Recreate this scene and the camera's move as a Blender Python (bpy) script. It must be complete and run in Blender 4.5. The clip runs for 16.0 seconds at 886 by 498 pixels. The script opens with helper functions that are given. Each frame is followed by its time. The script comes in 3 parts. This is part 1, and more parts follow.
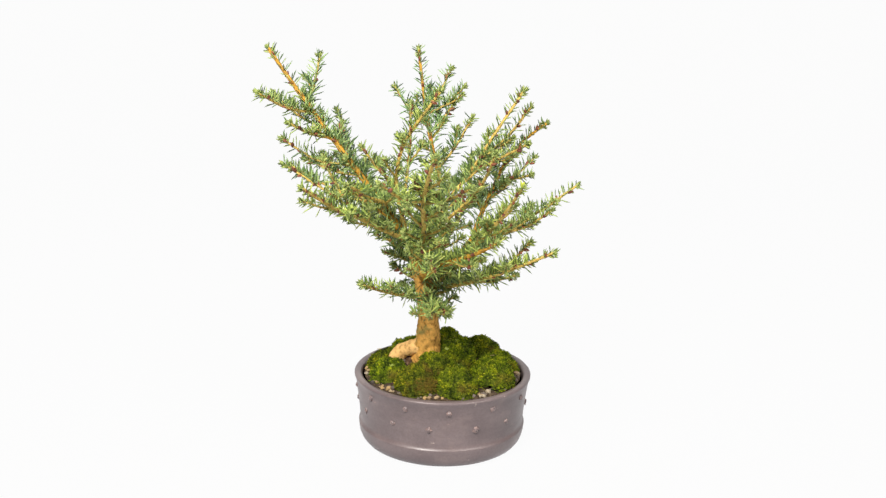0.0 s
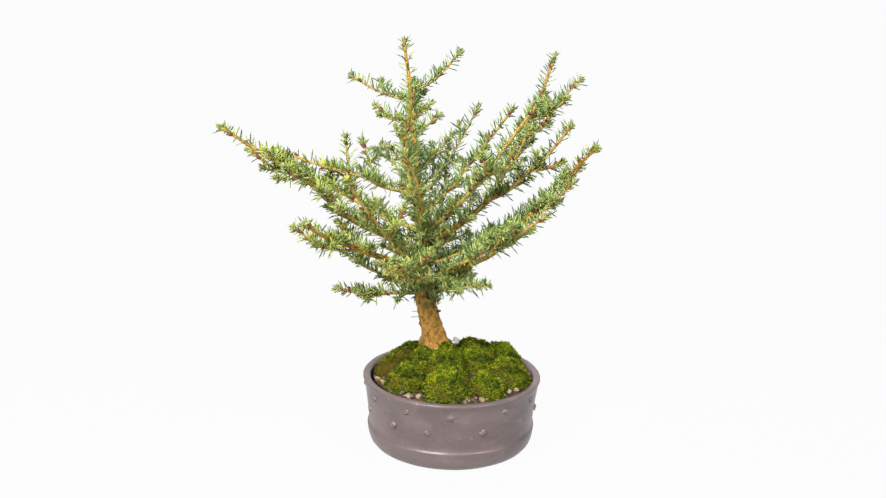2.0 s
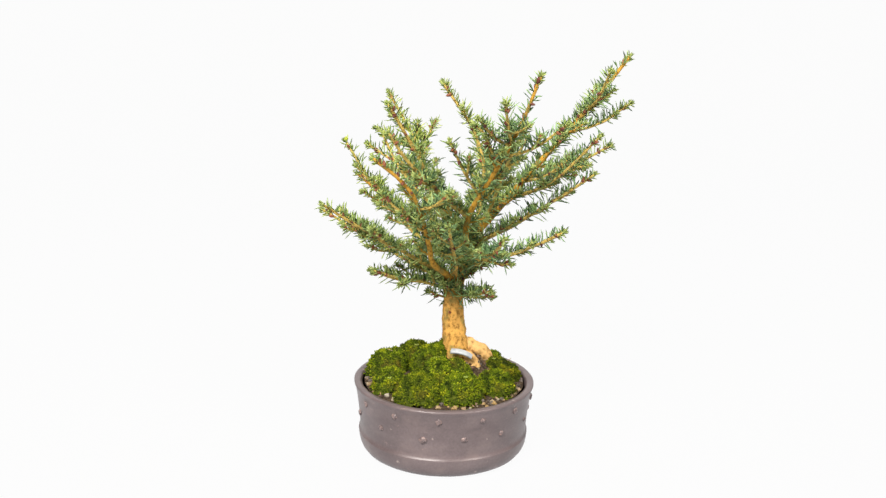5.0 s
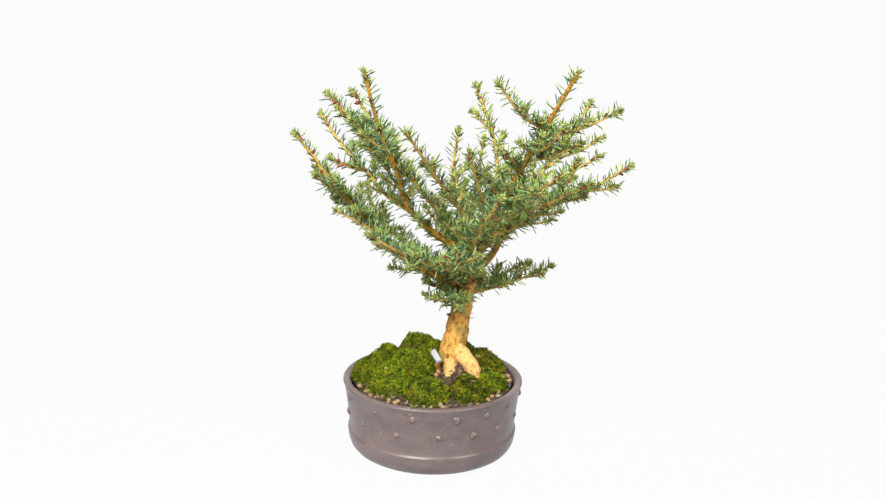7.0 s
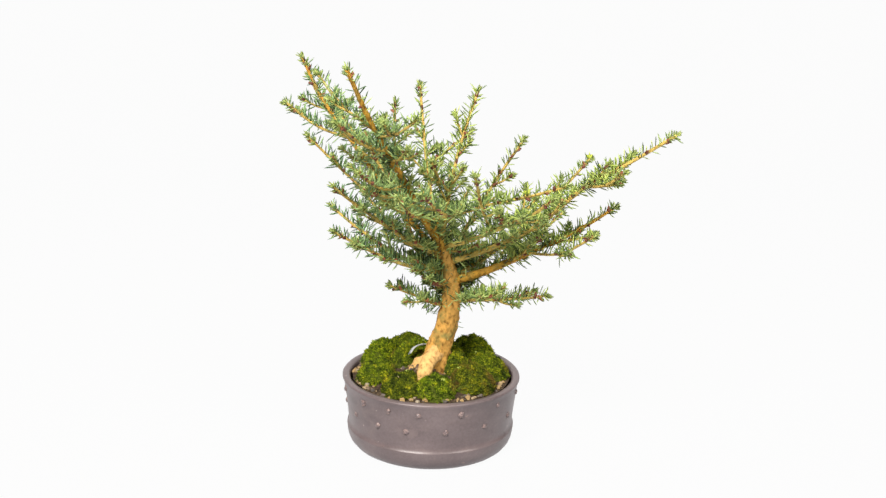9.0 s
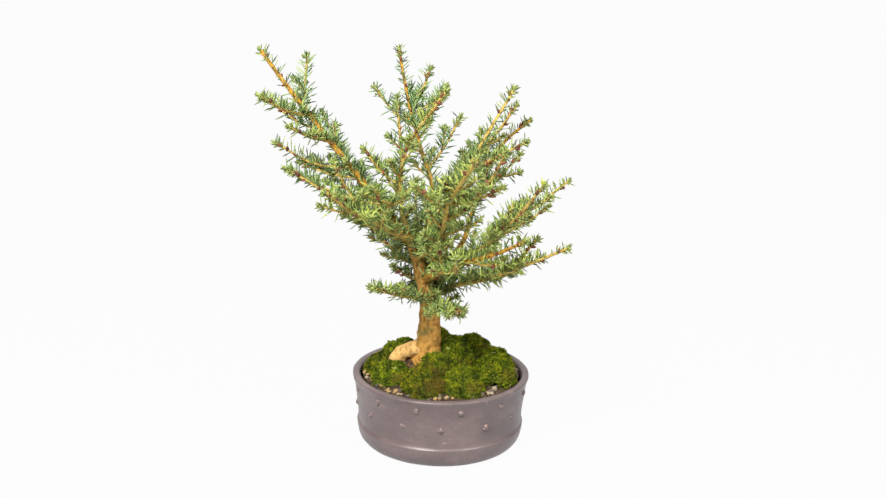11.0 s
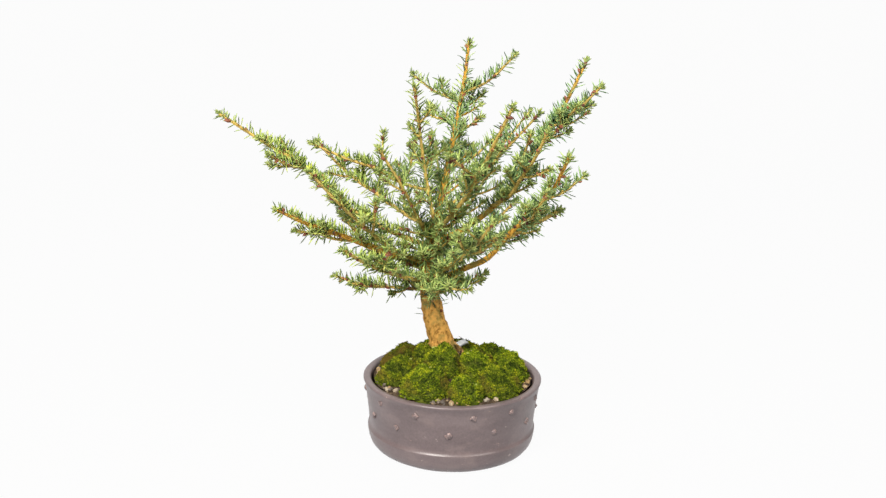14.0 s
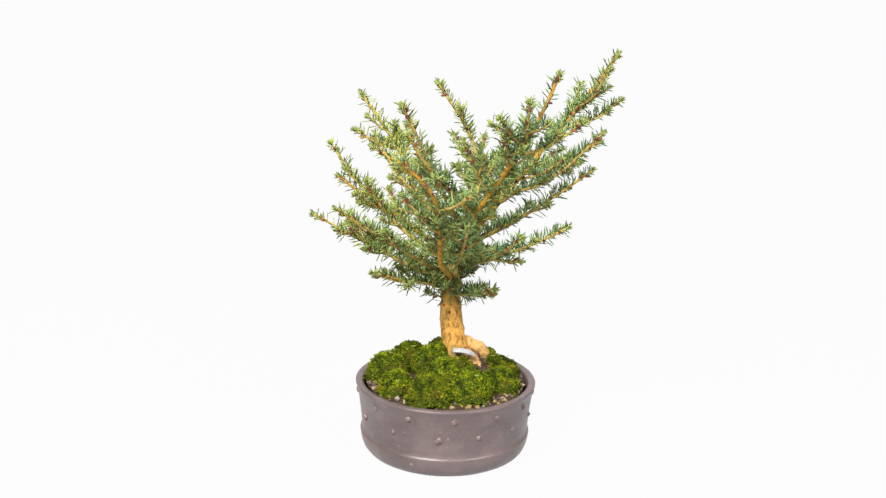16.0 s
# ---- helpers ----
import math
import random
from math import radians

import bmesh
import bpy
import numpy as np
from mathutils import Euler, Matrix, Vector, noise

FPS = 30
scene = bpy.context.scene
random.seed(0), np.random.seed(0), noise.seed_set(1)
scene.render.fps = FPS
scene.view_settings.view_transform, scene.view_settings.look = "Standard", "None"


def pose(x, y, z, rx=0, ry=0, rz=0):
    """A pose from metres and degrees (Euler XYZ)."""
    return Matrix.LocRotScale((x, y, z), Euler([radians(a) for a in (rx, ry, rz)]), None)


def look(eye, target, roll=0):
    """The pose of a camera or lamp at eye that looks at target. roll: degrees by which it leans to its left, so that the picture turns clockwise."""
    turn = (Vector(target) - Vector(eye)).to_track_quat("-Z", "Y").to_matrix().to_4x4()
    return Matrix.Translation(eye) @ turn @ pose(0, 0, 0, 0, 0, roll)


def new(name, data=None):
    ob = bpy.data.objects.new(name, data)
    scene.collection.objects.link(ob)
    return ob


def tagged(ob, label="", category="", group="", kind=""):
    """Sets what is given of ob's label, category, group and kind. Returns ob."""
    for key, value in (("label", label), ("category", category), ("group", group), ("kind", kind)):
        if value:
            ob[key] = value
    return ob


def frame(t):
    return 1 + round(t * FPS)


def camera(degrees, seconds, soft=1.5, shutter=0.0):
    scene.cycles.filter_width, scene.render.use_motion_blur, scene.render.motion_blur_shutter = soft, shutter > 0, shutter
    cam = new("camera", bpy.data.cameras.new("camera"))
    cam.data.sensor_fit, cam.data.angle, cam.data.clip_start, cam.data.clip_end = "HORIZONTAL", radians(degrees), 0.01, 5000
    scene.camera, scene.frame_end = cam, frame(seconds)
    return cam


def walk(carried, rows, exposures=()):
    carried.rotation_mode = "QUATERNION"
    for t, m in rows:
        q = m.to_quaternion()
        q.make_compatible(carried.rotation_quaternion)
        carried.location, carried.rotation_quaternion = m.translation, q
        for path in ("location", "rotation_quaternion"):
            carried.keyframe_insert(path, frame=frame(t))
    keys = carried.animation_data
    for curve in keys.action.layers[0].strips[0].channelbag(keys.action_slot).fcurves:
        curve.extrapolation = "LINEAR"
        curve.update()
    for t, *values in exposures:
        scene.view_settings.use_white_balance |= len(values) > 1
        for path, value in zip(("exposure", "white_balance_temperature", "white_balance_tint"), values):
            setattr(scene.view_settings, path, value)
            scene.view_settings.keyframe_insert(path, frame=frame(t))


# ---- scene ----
# ---- camera ----
cam = camera(43.44, 16.0, soft=1.35)
EYE = (0.0, -1.19, 0.5400)
AIM = (-0.0012, -0.19, 0.2777)
walk(cam, [(0.0, look(EYE, AIM, 1.35)), (16.0, look(EYE, AIM, 1.35))])

# ---- light: an even white world for fill and two added, unseen softboxes ----
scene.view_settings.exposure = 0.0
world = bpy.data.worlds.new("even_white_fill")
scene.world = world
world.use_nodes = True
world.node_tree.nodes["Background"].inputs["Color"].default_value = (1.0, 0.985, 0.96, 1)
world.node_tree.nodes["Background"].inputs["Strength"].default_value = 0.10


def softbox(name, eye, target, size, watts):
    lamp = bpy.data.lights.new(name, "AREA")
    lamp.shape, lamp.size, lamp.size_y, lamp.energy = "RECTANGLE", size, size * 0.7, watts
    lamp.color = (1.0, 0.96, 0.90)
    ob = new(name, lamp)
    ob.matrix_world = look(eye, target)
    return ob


softbox("added_softbox", (-0.7, -1.5, 1.7), (0, 0, 0.2), 0.9, 88)
softbox("added_softbox", (1.1, -1.0, 1.5), (0, 0, 0.2), 0.7, 24)

# ---- the turntable's turn: one round in 11.28 s, clockwise from above ----
DEGREES_PER_SECOND = 31.925
DEEP_TURN = [0.5 * i for i in range(33)]


def turn(t):
    return pose(0, 0, 0, 0, 0, -DEGREES_PER_SECOND * t)


# ---- materials ----
def material(name, rough=0.6, metal=0.0, spec=0.5):
    m = bpy.data.materials.new(name)
    m.use_nodes = True
    nodes, links = m.node_tree.nodes, m.node_tree.links
    b = nodes["Principled BSDF"]
    b.inputs["Roughness"].default_value = rough
    b.inputs["Metallic"].default_value = metal
    b.inputs["Specular IOR Level"].default_value = spec
    return m, nodes, links, b


def noise_node(nodes, links, scale, detail=4.0, rough=0.55, stretch=None):
    n = nodes.new("ShaderNodeTexNoise")
    n.inputs["Scale"].default_value, n.inputs["Detail"].default_value, n.inputs["Roughness"].default_value = scale, detail, rough
    c = nodes.new("ShaderNodeTexCoord")
    if stretch:
        mp = nodes.new("ShaderNodeMapping")
        mp.inputs["Scale"].default_value = stretch
        links.new(c.outputs["Object"], mp.inputs["Vector"])
        links.new(mp.outputs["Vector"], n.inputs["Vector"])
    else:
        links.new(c.outputs["Object"], n.inputs["Vector"])
    return n.outputs["Fac"]


def ramp(nodes, links, fac, stops):
    r = nodes.new("ShaderNodeValToRGB")
    e = r.color_ramp.elements
    while len(e) < len(stops):
        e.new(0.5)
    for el, (p, c) in zip(e, stops):
        el.position, el.color = p, (*c, 1)
    links.new(fac, r.inputs["Fac"])
    return r.outputs["Color"]


def mix(nodes, links, fac, a, b, mode="MIX"):
    n = nodes.new("ShaderNodeMix")
    n.data_type, n.blend_type = "RGBA", mode
    for socket, value in ((n.inputs["Factor"], fac), (n.inputs["A"], a), (n.inputs["B"], b)):
        if isinstance(value, (int, float)):
            socket.default_value = value
        elif isinstance(value, tuple):
            socket.default_value = (*value, 1)
        else:
            links.new(value, socket)
    return n.outputs["Result"]


def bump(nodes, links, b, height, strength, distance):
    n = nodes.new("ShaderNodeBump")
    n.inputs["Strength"].default_value, n.inputs["Distance"].default_value = strength, distance
    links.new(height, n.inputs["Height"])
    links.new(n.outputs["Normal"], b.inputs["Normal"])


def glow_material():
    m, n, l, b = material("glowing_white", 0.5)
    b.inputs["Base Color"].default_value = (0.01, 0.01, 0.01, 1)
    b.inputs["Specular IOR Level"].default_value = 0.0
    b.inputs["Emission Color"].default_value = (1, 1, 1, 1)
    # added glow: keeps the sheet plain white, though it is no lamp
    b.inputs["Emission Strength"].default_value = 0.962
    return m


def clay_material(name="unglazed_clay", wear=0.0):
    m, n, l, b = material(name, 0.36, spec=0.5)
    fine = noise_node(n, l, 420, 5)
    wide = noise_node(n, l, 16, 4, stretch=(1, 1, 2.5))
    col = ramp(n, l, wide, [(0.3, (0.106, 0.080, 0.082)), (0.7, (0.165, 0.128, 0.130))])
    grain = ramp(n, l, fine, [(0.35, (0.90, 0.89, 0.89)), (0.65, (1.07, 1.07, 1.07))])
    col = mix(n, l, 1.0, col, grain, "MULTIPLY")
    blotch = ramp(n, l, noise_node(n, l, 34, 5, 0.65, (1, 1, 1.6)), [(0.52, (0, 0, 0)), (0.68, (0.45, 0.45, 0.45))])
    col = mix(n, l, blotch, col, (0.20, 0.150, 0.143))
    specks = ramp(n, l, noise_node(n, l, 110, 3), [(0.70, (0, 0, 0)), (0.76, (1, 1, 1))])
    col = mix(n, l, specks, col, (0.33, 0.265, 0.245))
    chips = ramp(n, l, noise_node(n, l, 52, 5, 0.7, (1, 1, 3.0)), [(0.66, (0, 0, 0)), (0.71, (0.75, 0.75, 0.75))])
    col = mix(n, l, chips, col, (0.30, 0.200, 0.175))
    if wear:
        bare = ramp(n, l, noise_node(n, l, 260, 4, 0.6), [(0.44, (0, 0, 0)), (0.60, (wear, wear, wear))])
        col = mix(n, l, bare, col, (0.42, 0.285, 0.250))
        dirt = ramp(n, l, noise_node(n, l, 330, 3), [(0.58, (0, 0, 0)), (0.68, (0.5, 0.5, 0.5))])
        col = mix(n, l, dirt, col, (0.060, 0.040, 0.036))
    l.new(col, b.inputs["Base Color"])
    rough = n.new("ShaderNodeMapRange")
    rough.inputs["To Min"].default_value, rough.inputs["To Max"].default_value = 0.29, 0.46
    l.new(noise_node(n, l, 30, 4, stretch=(1, 1, 3.0)), rough.inputs["Value"])
    l.new(rough.outputs["Result"], b.inputs["Roughness"])
    bump(n, l, b, fine, 0.14, 0.0005)
    return m


def bark_material(name, dark, pale, moss=0.25):
    m, n, l, b = material(name, 0.85, spec=0.12)
    fine = noise_node(n, l, 240, 6, 0.6, (1, 1, 0.7))
    wide = noise_node(n, l, 55, 4)
    col = ramp(n, l, fine, [(0.32, dark), (0.5, pale), (0.72, tuple(min(1, 1.25 * v) for v in pale))])
    green = ramp(n, l, wide, [(0.52, (0, 0, 0)), (0.66, (moss, moss, moss))])
    col = mix(n, l, green, col, (0.20, 0.19, 0.06))
    spots = ramp(n, l, noise_node(n, l, 190, 2), [(0.68, (0, 0, 0)), (0.76, (0.6, 0.6, 0.6))])
    col = mix(n, l, spots, col, tuple(0.6 * v for v in dark))
    l.new(col, b.inputs["Base Color"])
    flakes = n.new("ShaderNodeTexVoronoi")
    flakes.inputs["Scale"].default_value = 230
    plates = n.new("ShaderNodeMath")
    plates.operation = "ADD"
    l.new(fine, plates.inputs[0])
    l.new(flakes.outputs["Distance"], plates.inputs[1])
    bump(n, l, b, plates.outputs["Value"], 0.45, 0.0012)
    return m


def needle_material():
    """Blue-green needles, yellower and paler towards the tree's -Y side and top."""
    m, n, l, b = material("spruce_needles", 0.42, spec=0.4)
    g = n.new("ShaderNodeNewGeometry")
    col = ramp(n, l, g.outputs["Random Per Island"], [(0.0, (0.022, 0.050, 0.020)), (0.28, (0.092, 0.170, 0.066)), (0.58, (0.220, 0.345, 0.140)),
                                                      (0.85, (0.34, 0.475, 0.205)), (1.0, (0.45, 0.57, 0.28))])
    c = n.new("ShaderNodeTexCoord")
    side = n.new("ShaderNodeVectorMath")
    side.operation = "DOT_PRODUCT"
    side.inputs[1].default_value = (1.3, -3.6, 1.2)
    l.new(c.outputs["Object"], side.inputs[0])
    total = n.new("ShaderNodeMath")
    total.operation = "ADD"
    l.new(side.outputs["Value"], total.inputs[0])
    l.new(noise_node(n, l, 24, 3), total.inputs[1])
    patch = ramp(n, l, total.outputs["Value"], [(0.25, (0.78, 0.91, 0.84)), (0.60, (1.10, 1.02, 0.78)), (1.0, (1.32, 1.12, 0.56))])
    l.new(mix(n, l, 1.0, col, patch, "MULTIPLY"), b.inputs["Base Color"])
    return m


def young_material():
    m, n, l, b = material("young_needles", 0.5, spec=0.3)
    g = n.new("ShaderNodeNewGeometry")
    l.new(ramp(n, l, g.outputs["Random Per Island"], [(0.0, (0.11, 0.16, 0.042)), (0.5, (0.25, 0.31, 0.08)), (1.0, (0.40, 0.45, 0.15))]), b.inputs["Base Color"])
    return m


def bud_material(name, a, c):
    m, n, l, b = material(name, 0.55, spec=0.35)
    info = n.new("ShaderNodeObjectInfo")
    base = ramp(n, l, info.outputs["Random"], [(0, a), (1, c)])
    scales = ramp(n, l, noise_node(n, l, 900, 2), [(0.4, (0.7, 0.7, 0.7)), (0.6, (1.15, 1.15, 1.15))])
    l.new(mix(n, l, 1.0, base, scales, "MULTIPLY"), b.inputs["Base Color"])
    return m


def moss_material(name="moss", dry=0.0):
    m, n, l, b = material(name, 0.85, spec=0.15)
    g = n.new("ShaderNodeNewGeometry")
    isl = ramp(n, l, g.outputs["Random Per Island"], [(0.0, (0.034, 0.050, 0.003)), (0.4, (0.086, 0.122, 0.004)), (0.8, (0.166, 0.205, 0.006)), (1.0, (0.31, 0.32, 0.022))])
    patch = ramp(n, l, noise_node(n, l, 95, 3), [(0.36, (0.20, 0.26, 0.25)), (0.50, (0.88, 0.95, 0.9)), (0.66, (1.60, 1.38, 0.9))])
    brown = ramp(n, l, noise_node(n, l, 34, 2), [(0.57 - dry, (0, 0, 0)), (0.68 - dry, (0.75, 0.75, 0.75))])
    col = mix(n, l, 1.0, isl, patch, "MULTIPLY")
    info = n.new("ShaderNodeObjectInfo")
    tone = ramp(n, l, info.outputs["Random"], [(0.0, (0.85, 0.74, 0.7)), (0.3, (1.0, 0.98, 0.9)), (1.0, (1.15, 1.2, 1.0))])
    col = mix(n, l, 1.0, mix(n, l, brown, col, (0.125, 0.082, 0.018)), tone, "MULTIPLY")
    l.new(col, b.inputs["Base Color"])
    return m


def moss_base_material():
    m, n, l, b = material("moss_mat", 0.9, spec=0.1)
    f = noise_node(n, l, 260, 5)
    l.new(ramp(n, l, f, [(0.35, (0.020, 0.025, 0.004)), (0.55, (0.070, 0.090, 0.010)), (0.7, (0.11, 0.12, 0.015))]), b.inputs["Base Color"])
    bump(n, l, b, f, 1.0, 0.002)
    return m


def soil_material():
    m, n, l, b = material("soil", 0.95, spec=0.1)
    f = noise_node(n, l, 300, 6, 0.7)
    l.new(ramp(n, l, f, [(0.3, (0.020, 0.014, 0.010)), (0.5, (0.060, 0.042, 0.028)), (0.62, (0.12, 0.085, 0.055)), (0.72, (0.32, 0.26, 0.19))]), b.inputs["Base Color"])
    bump(n, l, b, f, 1.0, 0.002)
    return m


def pebble_material():
    m, n, l, b = material("gravel", 0.75, spec=0.3)
    info = n.new("ShaderNodeObjectInfo")
    base = ramp(n, l, info.outputs["Random"], [(0.0, (0.09, 0.075, 0.065)), (0.35, (0.20, 0.16, 0.13)), (0.6, (0.40, 0.26, 0.10)), (0.85, (0.40, 0.29, 0.16)), (1.0, (0.38, 0.33, 0.26))])
    g = ramp(n, l, noise_node(n, l, 300, 4), [(0.35, (0.7, 0.7, 0.7)), (0.65, (1.1, 1.1, 1.1))])
    l.new(mix(n, l, 1.0, base, g, "MULTIPLY"), b.inputs["Base Color"])
    return m


def plastic_material():
    m, n, l, b = material("weathered_plastic", 0.4)
    l.new(ramp(n, l, noise_node(n, l, 120, 4), [(0.35, (0.27, 0.29, 0.31)), (0.6, (0.46, 0.48, 0.50))]), b.inputs["Base Color"])
    return m


SPRIG = bud_material("sprig_leaves", (0.30, 0.38, 0.06), (0.42, 0.46, 0.10))
STRAW = bud_material("dry_straw", (0.42, 0.30, 0.13), (0.55, 0.42, 0.22))
GLOW_WHITE = glow_material()
CLAY = clay_material()
WORN_CLAY = clay_material("worn_clay", 0.45)
BARK = bark_material("trunk_bark", (0.16, 0.066, 0.016), (0.60, 0.325, 0.078), 0.8)
ROOT_BARK = bark_material("root_bark", (0.40, 0.20, 0.065), (0.73, 0.45, 0.170), 0.08)
TWIG_BARK = bark_material("twig_bark", (0.22, 0.125, 0.032), (0.54, 0.385, 0.100), 0.5)
LIMB_BARK = bark_material("limb_bark", (0.11, 0.046, 0.010), (0.50, 0.270, 0.040), 0.7)
NEEDLE = needle_material()
YOUNG = young_material()
BUD = bud_material("bud_scales", (0.105, 0.030, 0.018), (0.30, 0.105, 0.050))
MOSS, DRY_MOSS, MOSS_BASE = moss_material(), moss_material("dry_moss", 0.09), moss_base_material()
CRUMB = bud_material("bark_crumbs", (0.045, 0.022, 0.012), (0.15, 0.085, 0.045))
SOIL, PEBBLE, PLASTIC = soil_material(), pebble_material(), plastic_material()


# ---- building helpers ----
def thing(name, at, label, category, group="", kind=""):
    """An Empty at the base of a thing; at is kept for its parts."""
    ob = new(name)
    ob.location = at
    ob.empty_display_size = 0.02
    return tagged(ob, label, category, group, kind)


def origin_of(ob):
    while ob.parent:
        ob = ob.parent
    return Vector(ob.location)


def part(name, bm, mat, parent, label="", kind="", smooth=True):
    """Links a bmesh, built in the turntable's space, as one mesh under a thing or part."""
    at = origin_of(parent)
    bmesh.ops.translate(bm, verts=bm.verts, vec=-at)
    me = bpy.data.meshes.new(name)
    bm.to_mesh(me)
    bm.free()
    return mesh_part(name, me, mat, parent, label, kind, smooth)


def mesh_part(name, me, mat, parent, label="", kind="", smooth=True):
    if not me.materials:
        me.materials.append(mat)
    if smooth:
        me.polygons.foreach_set("use_smooth", [True] * len(me.polygons))
    ob = new(name, me)
    ob.parent = parent
    return tagged(ob, label, kind=kind)


def lathe(bm, centre, profile, segments):
    rings = []
    for r, z in profile:
        rings.append([bm.verts.new((centre[0] + r * math.cos(2 * math.pi * i / segments), centre[1] + r * math.sin(2 * math.pi * i / segments), z)) for i in range(segments)])
    for a, b in zip(rings, rings[1:]):
        for i in range(segments):
            j = (i + 1) % segments
            bm.faces.new((a[i], a[j], b[j], b[i]))
    return rings


def spline(points, step=0.004):
    """Evenly stepped points on a smooth curve through the given ones."""
    p = [Vector(q) for q in points]
    p = [2 * p[0] - p[1]] + p + [2 * p[-1] - p[-2]]
    out = []
    for a, b, c, d in zip(p, p[1:], p[2:], p[3:]):
        n = max(2, int((c - b).length / step))
        for i in range(n):
            t = i / n
            out.append(0.5 * (2 * b + (c - a) * t + (2 * a - 5 * b + 4 * c - d) * t * t + (3 * b - a - 3 * c + d) * t ** 3))
    out.append(p[-2])
    return out


def tube(bm, pts, r0, r1, sides=7, lumps=0.12, freq=120.0, power=1.0):
    """A tapered, slightly knotty stem along the points, closed at its end."""
    rings, side = [], None
    for i, q in enumerate(pts):
        along = (pts[min(i + 1, len(pts) - 1)] - pts[max(i - 1, 0)]).normalized()
        side = along.orthogonal() if side is None else side - along * side.dot(along)
        side.normalize()
        up = along.cross(side)
        f = (i / (len(pts) - 1)) ** power
        r = r0 + (r1 - r0) * f
        ring = []
        for k in range(sides):
            a = 2 * math.pi * k / sides
            d = side * math.cos(a) + up * math.sin(a)
            ring.append(bm.verts.new(q + d * r * (1 + lumps * noise.noise((q + d * r) * freq))))
        rings.append(ring)
    for a, b in zip(rings, rings[1:]):
        for k in range(sides):
            j = (k + 1) % sides
            bm.faces.new((a[k], a[j], b[j], b[k]))
    bm.faces.new(list(reversed(rings[0])))
    tip = bm.verts.new(pts[-1] + (pts[-1] - pts[-2]).normalized() * r1)
    for k in range(sides):
        bm.faces.new((rings[-1][k], rings[-1][(k + 1) % sides], tip))


class Blades:
    """Many small pointed blades gathered into one mesh."""

    def __init__(self):
        self.verts, self.faces = [], []

    def add(self, base, way, length, width, bend=0.0):
        way = way.normalized()
        s = way.orthogonal().normalized()
        u = way.cross(s)
        mid = base + way * length * 0.68 + Vector((0, 0, bend * length))
        tip = base + way * length
        n = len(self.verts)
        for q, w in ((base, 0.65), (mid, 1.0)):
            for k in range(3):
                a = 2.0944 * k
                self.verts.append(q + (s * math.cos(a) + u * math.sin(a)) * (w * width))
        self.verts.append(tip)
        for k in range(3):
            j = (k + 1) % 3
            self.faces.append((n + k, n + j, n + 3 + j, n + 3 + k))
            self.faces.append((n + 3 + k, n + 3 + j, n + 6))

    def mesh(self, name, at):
        me = bpy.data.meshes.new(name)
        me.from_pydata([v - at for v in self.verts], [], self.faces)
        return me


# ---- the white sheet that sweeps up behind; its added glow hides contact shadows ----
def white_sweep():
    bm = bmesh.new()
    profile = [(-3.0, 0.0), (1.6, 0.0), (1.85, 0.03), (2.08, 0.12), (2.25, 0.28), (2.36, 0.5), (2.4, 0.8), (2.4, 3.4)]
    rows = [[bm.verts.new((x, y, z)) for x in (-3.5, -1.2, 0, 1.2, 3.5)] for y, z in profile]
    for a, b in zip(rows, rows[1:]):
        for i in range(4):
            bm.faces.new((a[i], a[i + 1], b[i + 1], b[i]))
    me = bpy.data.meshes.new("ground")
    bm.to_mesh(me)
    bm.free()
    me.materials.append(GLOW_WHITE)
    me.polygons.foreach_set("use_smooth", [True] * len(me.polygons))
    tagged(new("ground", me), "seamless white sweep under the pot, made to glow evenly without shadows", "backdrop", kind="structure")


white_sweep()

# ---- the pot ----
POT = Vector((0.0013, 0.0125, 0.0))


def boss_mesh(seed):
    bm = bmesh.new()
    bmesh.ops.create_icosphere(bm, subdivisions=3, radius=0.0038)
    for v in bm.verts:
        v.co *= 1 + 0.42 * noise.noise(v.co * 330 + Vector((seed * 3.7, 0, 0))) + 0.25 * noise.noise(v.co * 800 + Vector((0, seed * 5.1, 0)))
        v.co.z = 0.62 * v.co.z - 0.0002
    me = bpy.data.meshes.new("boss")
    bm.to_mesh(me)
    bm.free()
    me.materials.append(WORN_CLAY)
    me.polygons.foreach_set("use_smooth", [True] * len(me.polygons))
    return me


